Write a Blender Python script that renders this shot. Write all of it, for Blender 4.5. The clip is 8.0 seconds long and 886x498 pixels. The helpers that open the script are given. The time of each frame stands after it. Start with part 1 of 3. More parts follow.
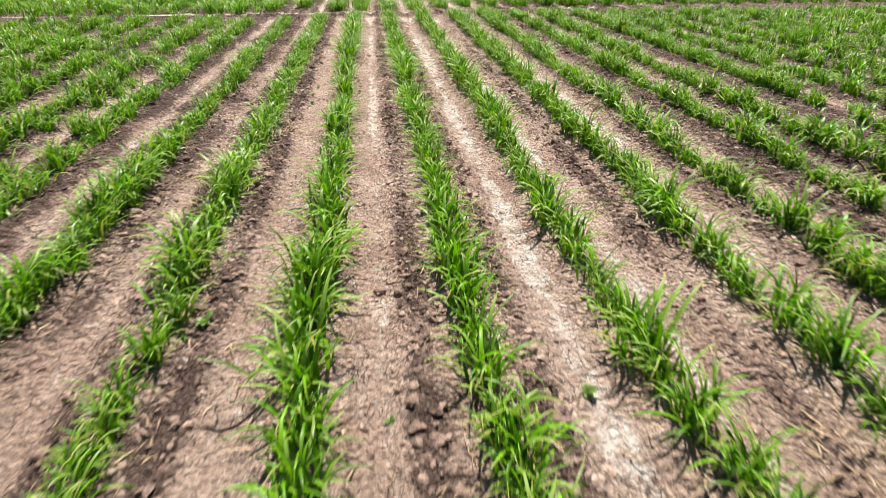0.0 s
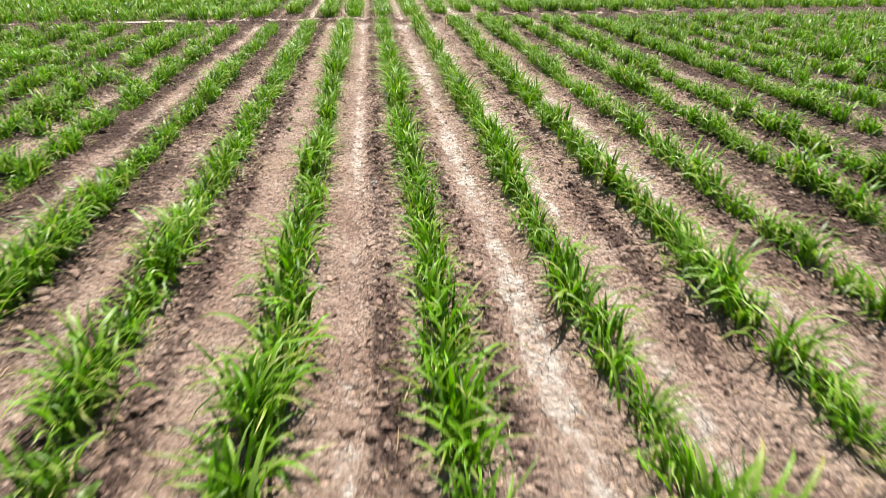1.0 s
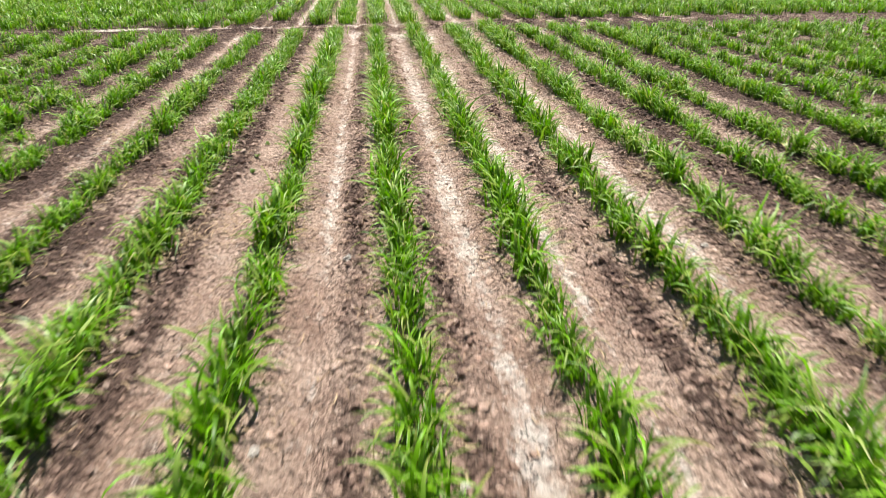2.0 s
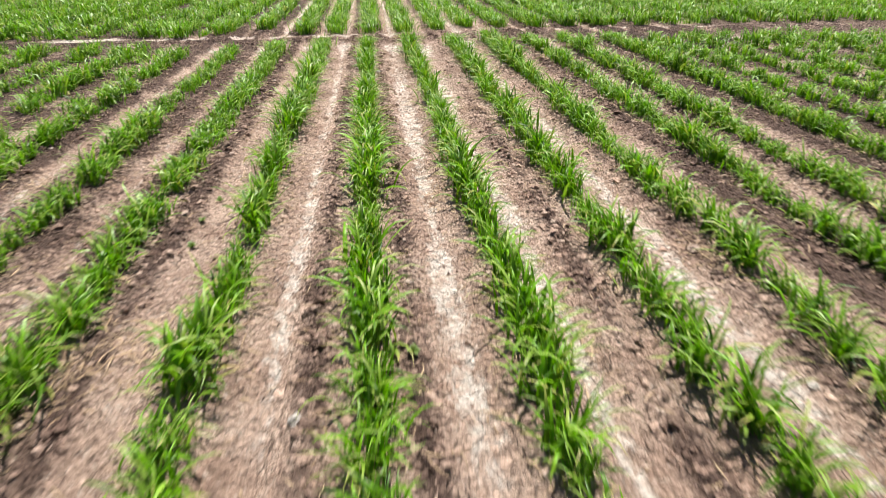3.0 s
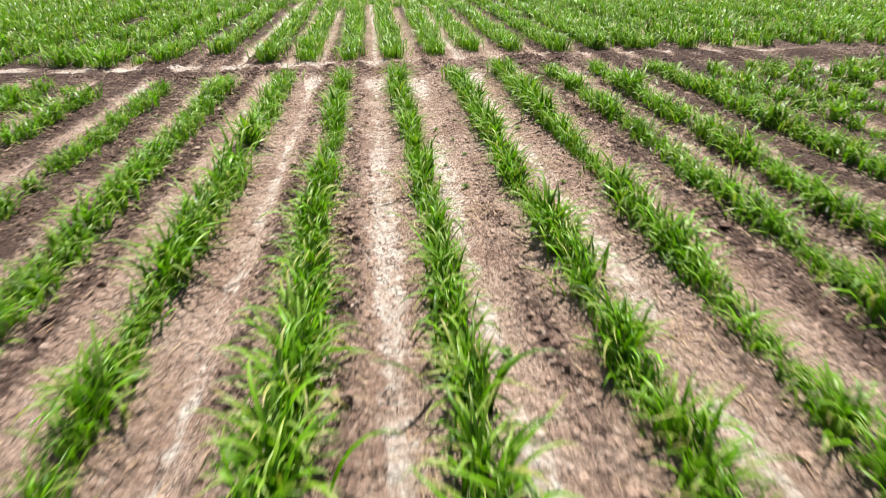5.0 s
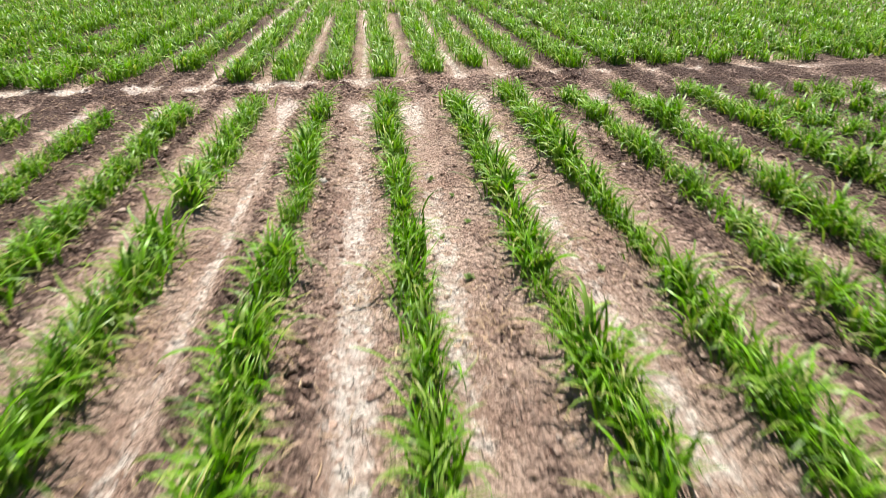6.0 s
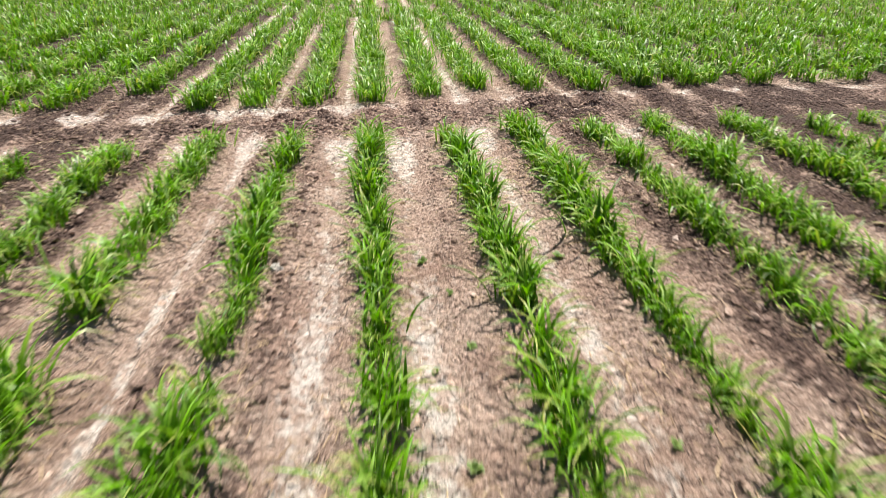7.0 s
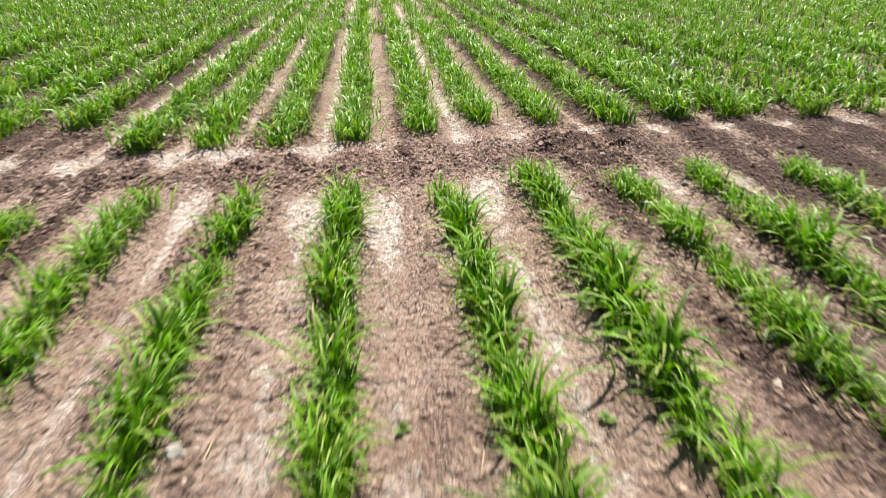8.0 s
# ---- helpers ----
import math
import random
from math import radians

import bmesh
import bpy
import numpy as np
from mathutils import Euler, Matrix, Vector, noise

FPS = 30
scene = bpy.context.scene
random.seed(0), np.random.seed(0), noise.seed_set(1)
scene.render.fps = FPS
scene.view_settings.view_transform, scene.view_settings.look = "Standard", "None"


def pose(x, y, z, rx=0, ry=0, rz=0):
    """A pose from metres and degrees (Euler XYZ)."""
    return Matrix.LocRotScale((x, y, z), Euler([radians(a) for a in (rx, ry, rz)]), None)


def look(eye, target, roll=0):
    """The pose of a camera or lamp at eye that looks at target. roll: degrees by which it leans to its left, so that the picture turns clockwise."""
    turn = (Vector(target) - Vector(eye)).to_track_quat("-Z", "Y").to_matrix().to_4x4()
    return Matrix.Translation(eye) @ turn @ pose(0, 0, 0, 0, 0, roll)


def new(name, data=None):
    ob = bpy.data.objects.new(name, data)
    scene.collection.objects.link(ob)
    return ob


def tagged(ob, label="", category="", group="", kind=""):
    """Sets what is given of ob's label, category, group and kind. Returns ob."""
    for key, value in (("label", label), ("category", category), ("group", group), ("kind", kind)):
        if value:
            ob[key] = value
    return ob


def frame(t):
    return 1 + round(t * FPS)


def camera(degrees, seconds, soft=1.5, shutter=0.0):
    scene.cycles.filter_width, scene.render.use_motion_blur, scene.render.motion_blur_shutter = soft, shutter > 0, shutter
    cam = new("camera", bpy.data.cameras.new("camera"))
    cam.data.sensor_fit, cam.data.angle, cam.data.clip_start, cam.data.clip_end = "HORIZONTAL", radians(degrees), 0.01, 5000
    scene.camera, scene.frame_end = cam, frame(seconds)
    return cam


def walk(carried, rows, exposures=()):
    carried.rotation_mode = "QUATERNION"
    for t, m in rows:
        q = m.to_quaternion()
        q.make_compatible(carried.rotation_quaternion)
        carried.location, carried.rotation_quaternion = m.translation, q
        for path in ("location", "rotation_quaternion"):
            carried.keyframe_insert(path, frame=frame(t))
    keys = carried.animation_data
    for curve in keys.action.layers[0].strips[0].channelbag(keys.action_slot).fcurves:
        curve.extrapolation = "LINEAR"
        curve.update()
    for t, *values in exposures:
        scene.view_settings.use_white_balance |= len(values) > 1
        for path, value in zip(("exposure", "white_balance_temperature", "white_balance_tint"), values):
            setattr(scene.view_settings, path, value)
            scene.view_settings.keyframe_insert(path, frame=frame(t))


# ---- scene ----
cam = camera(74.0, 8.0, soft=0.5, shutter=0.65)
ROWS = [
    (0.0, 0.094, 0.000, 3.399, -6.62, -28.13, 0.06),
    (0.5, 0.231, 0.946, 3.402, -6.63, -28.11, 0.07),
    (1.0, 0.391, 1.981, 3.410, -6.65, -28.07, 0.08),
    (1.5, 0.554, 3.078, 3.421, -6.66, -28.05, 0.09),
    (3.0, 1.079, 6.792, 3.474, -6.62, -28.04, 0.10),
    (3.5, 1.240, 8.134, 3.482, -6.61, -28.02, 0.08),
    (4.0, 1.400, 9.514, 3.485, -6.61, -27.99, 0.06),
    (4.5, 1.568, 10.921, 3.493, -6.60, -27.99, 0.05),
    (6.0, 2.123, 15.070, 3.501, -6.53, -27.98, 0.04),
    (6.5, 2.306, 16.427, 3.509, -6.54, -27.95, 0.04),
    (7.0, 2.492, 17.786, 3.510, -6.55, -27.93, 0.01),
    (7.5, 2.685, 19.159, 3.498, -6.53, -27.84, -0.01),
    (8.0, 2.878, 20.524, 3.498, -6.53, -27.47, -0.05),
]
walk(cam, [(t, pose(x, y, z, 90 + pitch, roll, yaw)) for t, x, y, z, yaw, pitch, roll in ROWS])

# ---- daylight ----
SUN_ELEVATION, SUN_TURN = 64.0, 12.0      # degrees; turn counts from straight ahead (+y) towards +x
sun_way = Vector((math.sin(radians(SUN_TURN)) * math.cos(radians(SUN_ELEVATION)),
                  math.cos(radians(SUN_TURN)) * math.cos(radians(SUN_ELEVATION)),
                  math.sin(radians(SUN_ELEVATION))))
world = bpy.data.worlds.new("sky")
scene.world = world
world.use_nodes = True
sky = world.node_tree.nodes.new("ShaderNodeTexSky")
sky.sky_type, sky.sun_disc = "NISHITA", False
sky.sun_elevation, sky.sun_rotation = radians(SUN_ELEVATION), radians(SUN_TURN)
sky.air_density, sky.dust_density = 0.7, 0.6
world.node_tree.links.new(sky.outputs[0], world.node_tree.nodes["Background"].inputs[0])
world.node_tree.nodes["Background"].inputs[1].default_value = 0.05
sun = new("sun", bpy.data.lights.new("sun", "SUN"))
sun.data.energy, sun.data.angle, sun.data.color = 5.0, radians(0.55), (1.0, 0.955, 0.88)
sun.matrix_world = look(sun_way * 100, (0, 0, 0))
scene.view_settings.exposure = 0.84

# ---- materials ----


def material(name, rough=0.8):
    mat = bpy.data.materials.new(name)
    mat.use_nodes = True
    tree = mat.node_tree
    shader = tree.nodes["Principled BSDF"]
    shader.inputs["Roughness"].default_value = rough
    return mat, tree, shader


def node(tree, kind, values=(), **settings):
    """A node with its settings, and its inputs as (name or number, value or socket)."""
    made = tree.nodes.new(kind)
    for key, value in settings.items():
        setattr(made, key, value)
    for key, value in values:
        if isinstance(value, bpy.types.NodeSocket):
            tree.links.new(value, made.inputs[key])
        else:
            made.inputs[key].default_value = value
    return made


def maths(tree, operation, a, b=0.0, clamp=False):
    return node(tree, "ShaderNodeMath", ((0, a), (1, b)), operation=operation, use_clamp=clamp).outputs[0]


def mixed(tree, factor, a, b, blend="MIX"):
    return node(tree, "ShaderNodeMix", ((0, factor), (6, a), (7, b)), data_type="RGBA", blend_type=blend).outputs[2]


def spread(tree, value, low, high):
    """value's stretch from low to high as 0 to 1."""
    return node(tree, "ShaderNodeMapRange", ((0, value), (1, low), (2, high)), interpolation_type="SMOOTHSTEP").outputs[0]


def grain(tree, where, scale, detail=3.0, rough=0.55):
    return node(tree, "ShaderNodeTexNoise", (("Vector", where), ("Scale", scale), ("Detail", detail), ("Roughness", rough))).outputs[0]


def soil_colour(tree, where, dark, crust):
    """Brown loam: dark crumbs for moisture and painted shade, pinkish dry earth, and pale silt where water has stood.
    """
    broad = grain(tree, where, 0.9, 4.0)
    fine = grain(tree, where, 34.0, 5.0, 0.75)
    dry = mixed(tree, spread(tree, broad, 0.3, 0.7), (0.566, 0.385, 0.300, 1), (0.840, 0.629, 0.510, 1))
    dry = mixed(tree, spread(tree, fine, 0.34, 0.64), mixed(tree, 1.0, dry, (0.56, 0.52, 0.49, 1), "MULTIPLY"), dry)
    moist_shade = mixed(tree, spread(tree, fine, 0.35, 0.7), (0.060, 0.036, 0.028, 1), (0.260, 0.170, 0.135, 1))
    flake = grain(tree, where, 8.0, 5.0, 0.68)
    silt = mixed(tree, spread(tree, flake, 0.38, 0.58), (0.71, 0.540, 0.445, 1), (0.95, 0.852, 0.765, 1))
    silt = mixed(tree, maths(tree, "MULTIPLY", spread(tree, fine, 0.50, 0.32), 0.6), silt, (0.44, 0.31, 0.25, 1))
    fleck = grain(tree, where, 15.0, 4.0, 0.7)
    dry = mixed(tree, spread(tree, fleck, 0.56, 0.72), dry, (0.84, 0.69, 0.585, 1))
    dry = mixed(tree, maths(tree, "MULTIPLY", spread(tree, fleck, 0.46, 0.36), 0.6), dry, (0.24, 0.152, 0.117, 1))
    pit = grain(tree, where, 27.0, 3.0, 0.6)
    dry = mixed(tree, maths(tree, "MULTIPLY", spread(tree, pit, 0.43, 0.36), 0.5), dry, (0.15, 0.092, 0.068, 1))
    tone = mixed(tree, dark, dry, moist_shade)
    return mixed(tree, crust, tone, silt), fine


def ground_material():
    mat, tree, shader = material("loam", 0.92)
    where = node(tree, "ShaderNodeTexCoord").outputs["Object"]
    crust = node(tree, "ShaderNodeAttribute", attribute_name="silt").outputs["Fac"]
    dark = node(tree, "ShaderNodeAttribute", attribute_name="moist_shade").outputs["Fac"]
    flat = node(tree, "ShaderNodeAttribute", attribute_name="smooth").outputs["Fac"]
    long = node(tree, "ShaderNodeMapping", (("Vector", where), ("Scale", (1.7, 0.75, 1.0)))).outputs[0]
    patch = grain(tree, long, 5.5, 6.0, 0.72)
    crust = spread(tree, maths(tree, "ADD", crust, maths(tree, "MULTIPLY", maths(tree, "SUBTRACT", patch, 0.5), 2.4)), 0.34, 0.84)
    lumps = grain(tree, where, 11.0, 4.0, 0.6)
    dark = spread(tree, maths(tree, "ADD", dark, maths(tree, "MULTIPLY", maths(tree, "SUBTRACT", lumps, 0.5), 1.5)), 0.35, 0.85)
    colour, fine = soil_colour(tree, where, dark, crust)
    bent = node(tree, "ShaderNodeVectorMath", ((0, where), (1, node(tree, "ShaderNodeVectorMath", (
        (0, node(tree, "ShaderNodeTexNoise", (("Vector", where), ("Scale", 7.0), ("Detail", 3.0))).outputs["Color"]), (3, 0.16)), operation="SCALE").outputs[0])), operation="ADD").outputs[0]
    plates = node(tree, "ShaderNodeTexVoronoi", (("Vector", bent), ("Scale", 4.2), ("Randomness", 1.0)), feature="DISTANCE_TO_EDGE").outputs["Distance"]
    small = node(tree, "ShaderNodeTexVoronoi", (("Vector", bent), ("Scale", 12.0), ("Randomness", 1.0)), feature="DISTANCE_TO_EDGE").outputs["Distance"]
    gap = maths(tree, "MAXIMUM", spread(tree, plates, 0.024, 0.006), maths(tree, "MULTIPLY", spread(tree, small, 0.045, 0.01), spread(tree, patch, 0.56, 0.70)))
    cracked = maths(tree, "MULTIPLY", gap, maths(tree, "MULTIPLY", spread(tree, flat, 0.45, 0.80), spread(tree, grain(tree, where, 1.7, 2.0), 0.42, 0.55)))
    colour = mixed(tree, maths(tree, "MULTIPLY", cracked, 0.8), colour, (0.075, 0.048, 0.038, 1))
    tree.links.new(colour, shader.inputs["Base Color"])
    knobs = node(tree, "ShaderNodeTexVoronoi", (("Vector", bent), ("Scale", 17.0), ("Smoothness", 0.5)), feature="SMOOTH_F1").outputs["Distance"]
    rough_relief = maths(tree, "MULTIPLY", maths(tree, "SUBTRACT", lumps, maths(tree, "MULTIPLY", knobs, 0.7)), maths(tree, "SUBTRACT", 1.5, maths(tree, "MULTIPLY", flat, 0.85)))
    relief = maths(tree, "ADD", maths(tree, "ADD", maths(tree, "MULTIPLY", fine, 0.55), maths(tree, "MULTIPLY", rough_relief, 1.5)), maths(tree, "MULTIPLY", cracked, -1.2))
    tree.links.new(node(tree, "ShaderNodeBump", (("Height", relief), ("Strength", 1.0), ("Distance", 0.14))).outputs[0], shader.inputs["Normal"])
    shader.inputs["Specular IOR Level"].default_value = 0.25
    return mat


def clod_material():
    mat, tree, shader = material("crumbly_earth", 0.95)
    where = node(tree, "ShaderNodeTexCoord").outputs["Object"]
    own = maths(tree, "FRACT", maths(tree, "ADD", node(tree, "ShaderNodeNewGeometry").outputs["Random Per Island"],
                                     node(tree, "ShaderNodeObjectInfo").outputs["Random"]))
    damp_shade = node(tree, "ShaderNodeAttribute", attribute_name="moist_shade").outputs["Fac"]
    # random darkness per clod, plus the ground's moisture and painted shade
    damp_shade = maths(tree, "ADD", maths(tree, "MULTIPLY", spread(tree, own, 0.75, 0.0), 0.5), maths(tree, "MULTIPLY", damp_shade, 0.62), True)
    colour, fine = soil_colour(tree, where, damp_shade, maths(tree, "MULTIPLY", spread(tree, own, 0.92, 1.0), 0.3))
    tree.links.new(colour, shader.inputs["Base Color"])
    tree.links.new(node(tree, "ShaderNodeBump", (("Height", fine), ("Strength", 0.8), ("Distance", 0.02))).outputs[0], shader.inputs["Normal"])
    shader.inputs["Specular IOR Level"].default_value = 0.2
    return mat


def leaf_material(name, deep, light, pale, yellow, through_share):
    """A grass blade: its green varies from blade to blade, older ones are pale with silvery sheen painted in, and tips
    dry out.
    """
    mat, tree, shader = material(name, 0.43)
    own = maths(tree, "FRACT", maths(tree, "ADD", node(tree, "ShaderNodeNewGeometry").outputs["Random Per Island"],
                                     node(tree, "ShaderNodeObjectInfo").outputs["Random"]))
    along = node(tree, "ShaderNodeAttribute", attribute_name="along").outputs["Fac"]
    age_sheen = node(tree, "ShaderNodeAttribute", attribute_name="age_sheen").outputs["Fac"]
    where = node(tree, "ShaderNodeTexCoord").outputs["Object"]
    clump = spread(tree, grain(tree, where, 2.6, 3.0, 0.6), 0.36, 0.64)
    vigour = maths(tree, "ADD", maths(tree, "MULTIPLY", maths(tree, "POWER", own, 1.4), 0.80), maths(tree, "MULTIPLY", clump, 0.26))
    tone = mixed(tree, vigour, deep, light)
    tone = mixed(tree, maths(tree, "MULTIPLY", grain(tree, where, 14.0, 3.0), 0.22), tone, light)
    # the pale tone is old leaf colour plus painted sheen of drooping blades
    tone = mixed(tree, spread(tree, age_sheen, 0.34, 1.05), tone, pale)
    second = maths(tree, "FRACT", maths(tree, "MULTIPLY", own, 17.31))
    dry = maths(tree, "MULTIPLY", spread(tree, along, 0.62, 1.0), spread(tree, maths(tree, "ADD", second, maths(tree, "MULTIPLY", age_sheen, 0.35)), 0.72, 1.1))
    withered = maths(tree, "MULTIPLY", spread(tree, age_sheen, 0.84, 1.0), spread(tree, second, 0.30, 0.5))
    fading = maths(tree, "MULTIPLY", spread(tree, second, 0.86, 0.94), 0.45)
    tone = mixed(tree, fading, tone, mixed(tree, 0.5, light, yellow))
    tone = mixed(tree, maths(tree, "MAXIMUM", dry, withered), tone, yellow)
    tree.links.new(tone, shader.inputs["Base Color"])
    shader.inputs["Specular IOR Level"].default_value = 0.36
    thin = node(tree, "ShaderNodeBsdfTranslucent", (("Color", mixed(tree, 1.0, tone, (1.12, 1.30, 0.25, 1), "MULTIPLY")),))
    both = node(tree, "ShaderNodeMixShader", ((0, through_share), (1, shader.outputs[0]), (2, thin.outputs[0])))
    tree.links.new(both.outputs[0], tree.nodes["Material Output"].inputs[0])
    return mat


def straw_material():
    mat, tree, shader = material("dry_straw", 0.7)
    own = maths(tree, "FRACT", maths(tree, "ADD", node(tree, "ShaderNodeNewGeometry").outputs["Random Per Island"],
                                     node(tree, "ShaderNodeObjectInfo").outputs["Random"]))
    where = node(tree, "ShaderNodeTexCoord").outputs["Object"]
    tone = mixed(tree, own, (0.24, 0.140, 0.072, 1), (0.62, 0.45, 0.28, 1))
    tone = mixed(tree, maths(tree, "MULTIPLY", grain(tree, where, 30.0), 0.5), tone, (0.30, 0.20, 0.11, 1))
    tree.links.new(tone, shader.inputs["Base Color"])
    return mat


LOAM = ground_material()
EARTH = clod_material()
CANE = leaf_material("cane_leaf", (0.008, 0.038, 0.002, 1), (0.205, 0.462, 0.003, 1), (0.31, 0.44, 0.09, 1), (0.46, 0.38, 0.14, 1), 0.30)
WEED = leaf_material("weed_leaf", (0.13, 0.21, 0.05, 1), (0.22, 0.31, 0.09, 1), (0.22, 0.30, 0.10, 1), (0.30, 0.28, 0.10, 1), 0.3)
STRAW = straw_material()

# ---- the plan: planted lines run along y, an earth track crosses them ----
PITCH = 1.497
FIRST = -0.62
KNOWN = {-4: -6.60, -3: -5.05, -2: -3.50, -1: -2.07, 0: -0.61, 1: 0.90, 2: 2.39, 3: 3.90, 4: 5.28, 5: 6.83, 6: 8.10}
# beyond the track the lines do not meet those before it
KNOWN_BEYOND = {-5: -7.70, -4: -6.30, -3: -4.70, -2: -3.30, -1: -1.55, 0: -0.33, 1: 1.02, 2: 2.40, 3: 3.86, 4: 5.10, 5: 6.50, 6: 8.05, 7: 9.60, 8: 10.90}
LINES = range(-30, 34)
FIELD_END = 74.0


def line_x(i, beyond=False):
    return (KNOWN_BEYOND if beyond else KNOWN).get(i, FIRST + PITCH * i)


LINE_X = np.array([line_x(i) for i in LINES])
LINE_X_BEYOND = np.array([line_x(i, True) for i in LINES])
# where the pale silt lies between a line and the next: metres from the first line, half width, how strong, and how far off the bank of clods is
SILT = {-3: (0.7, 0.16, 0.35, -0.4), -2: (0.75, 0.16, 0.3, 0.4), -1: (0.85, 0.20, 0.25, -0.42), 0: (0.65, 0.11, 0.66, 0.34), 1: (0.88, 0.165, 0.82, -0.46),
        2: (0.42, 0.15, 0.85, 0.50), 3: (0.60, 0.18, 0.70, 0.46), 4: (0.55, 0.16, 0.2, 0.5), 5: (0.75, 0.18, 0.3, 0.4)}
# the same beyond the track: metres from the first line, half width, how strong
SILT_BEYOND = {-3: (0.8, 0.10, 0.4), -2: (0.92, 0.12, 0.75), -1: (0.72, 0.10, 0.55), 0: (0.45, 0.09, 0.6), 1: (0.80, 0.12, 0.95), 2: (0.50, 0.08, 0.5), 3: (0.66, 0.12, 0.9), 4: (0.60, 0.10, 0.4), 5: (0.77, 0.10, 0.55)}


def track_near(x):
    return 29.55 - 0.32 * np.exp(-((x - 2.4) / 1.5) ** 2) + 0.4 * np.clip((x - 3.6) / 2, 0, 1)


def track_far(x):
    return 31.45 + 0.6 * np.tanh((x - 3.0) / 3.0)


# where the last plants before the track stand, and the first ones beyond it, in lines that end early
ENDS = {-3: 28.3, -2: 27.9, -1: 28.4}
STARTS = {-2: 32.95, 3: 32.3, 4: 32.65}


TABLE = np.random.RandomState(5).rand(256, 256)


def value_noise(x, y):
    ix, iy = np.floor(x).astype(int), np.floor(y).astype(int)
    fx, fy = x - ix, y - iy
    fx, fy = fx * fx * (3 - 2 * fx), fy * fy * (3 - 2 * fy)
    a, b = TABLE[ix & 255, iy & 255], TABLE[(ix + 1) & 255, iy & 255]
    c, d = TABLE[ix & 255, (iy + 1) & 255], TABLE[(ix + 1) & 255, (iy + 1) & 255]
    return (a * (1 - fx) + b * fx) * (1 - fy) + (c * (1 - fx) + d * fx) * fy


def layered(x, y, scale, octaves=3):
    total, weight, sum_weight = 0.0, 1.0, 0.0
    for n in range(octaves):
        total = total + weight * value_noise(x * scale * 2 ** n + 17.3 * n, y * scale * 2 ** n + 5.7 * n)
        sum_weight += weight
        weight *= 0.55
    return total / sum_weight


def bell(d, w):
    return np.exp(-(d / w) ** 2)


def soil(x, y):
    """Height, silt, darkness (moisture and painted shade) and smoothness of the ground at x, y (arrays)."""
    beyond = y > track_far(x) - 0.7
    n = np.where(beyond, np.searchsorted(LINE_X_BEYOND, x), np.searchsorted(LINE_X, x))
    n = np.clip(n - 1, 0, len(LINE_X) - 2)
    left, right = np.where(beyond, LINE_X_BEYOND[n], LINE_X[n]), np.where(beyond, LINE_X_BEYOND[n + 1], LINE_X[n + 1])
    u = x - left
    across = np.minimum(u, right - x)
    wander = 0.16 * (layered(x * 0 + n * 3.1, y, 0.22, 3) - 0.5)
    centre, half, much = np.full(x.shape, 0.75), np.full(x.shape, 0.15), np.full(x.shape, 0.3)
    aside = np.full(x.shape, 0.4)
    for i, (c, h, m, b) in SILT.items():
        here = n == i - LINES[0]
        centre[here], half[here], much[here], aside[here] = c, h, m, b
    for i, (c, h, m) in SILT_BEYOND.items():
        here = beyond & (n == i - LINES[0])
        centre[here], half[here], much[here] = c, h, m
    # the furrows widen and silt up towards the track
    low_end = np.where(beyond, 0, np.clip((y - 18.5) / 5.2, 0, 1))
    middle = n - (-LINES[0])
    half = half * (1 + low_end * np.where((middle == 1) | (middle == 2), 0.45, 0.0))
    centre = centre + low_end * np.where(middle == 2, 0.10, np.where(middle == 0, 0.06, 0.0))
    much = much * np.where(middle >= 2, 0.72 + 0.28 * np.clip((y - 5.8) / 6, 0, 1), 1.0)
    much = much * np.where(middle == 0, 0.62 + 0.38 * np.clip((y - 9) / 5, 0, 1), 1.0)
    much = much * (1 + low_end * np.where(middle == 0, 0.15, np.where((middle == 1) | (middle == 2), -0.35, 0.0)))
    d = u - centre - wander
    swell = layered(x * 0 + n * 5.3, y, 0.5, 3)
    outer = np.clip((abs(x - 1.7) - 13) / 4, 0, 1)
    strip = bell(d, half * (0.75 + 0.7 * swell)) * (1 - outer)
    silt = much * strip * (0.30 + 1.4 * swell) * (0.55 + 0.9 * layered(x + 11, y, 2.6, 2))
    between = 1 - bell(across, 0.24)
    bank = 1.15 * bell(d - aside, 0.20) + 0.3 * bell(d + aside, 0.15)
    near, far = track_near(x), track_far(x)
    ragged = 0.5 * (layered(x, y, 0.8, 3) - 0.5)
    on_track = 1 / (1 + np.exp(-(y + ragged - near) * 9)) * 1 / (1 + np.exp((y + ragged - far) * 9))
    # pale puddle marks where the furrows end at the track
    pool = bell(y - near + 0.75 + ragged, 0.62) * bell(d, 0.24) * np.where(x < -0.8, 0.35, np.where(x < 5.5, 1.45, 0.5)) + bell(y - far - 0.2 + ragged, 0.38) * bell(d, 0.46) * np.where(x < 2.2, 1.75, 0.55)
    silt = np.clip(silt + 1.1 * pool, 0, 1.1) * (1 - 0.92 * on_track * (1 - np.clip(pool, 0, 1)))
    smooth = np.clip(bell(d, 0.40) * 1.05 + 0.3 * between * layered(x, y, 0.7, 2), 0, 1) * (1 - on_track)
    rough = np.clip(0.30 + 0.8 * bank * between * layered(x, y, 1.1, 3) * 1.6, 0, 1.2) * (1 - 0.75 * strip)
    dry_pool = 1 - np.clip(pool, 0, 1)
    rough = np.maximum(rough, 0.85 * on_track) * (0.3 + 0.7 * dry_pool)
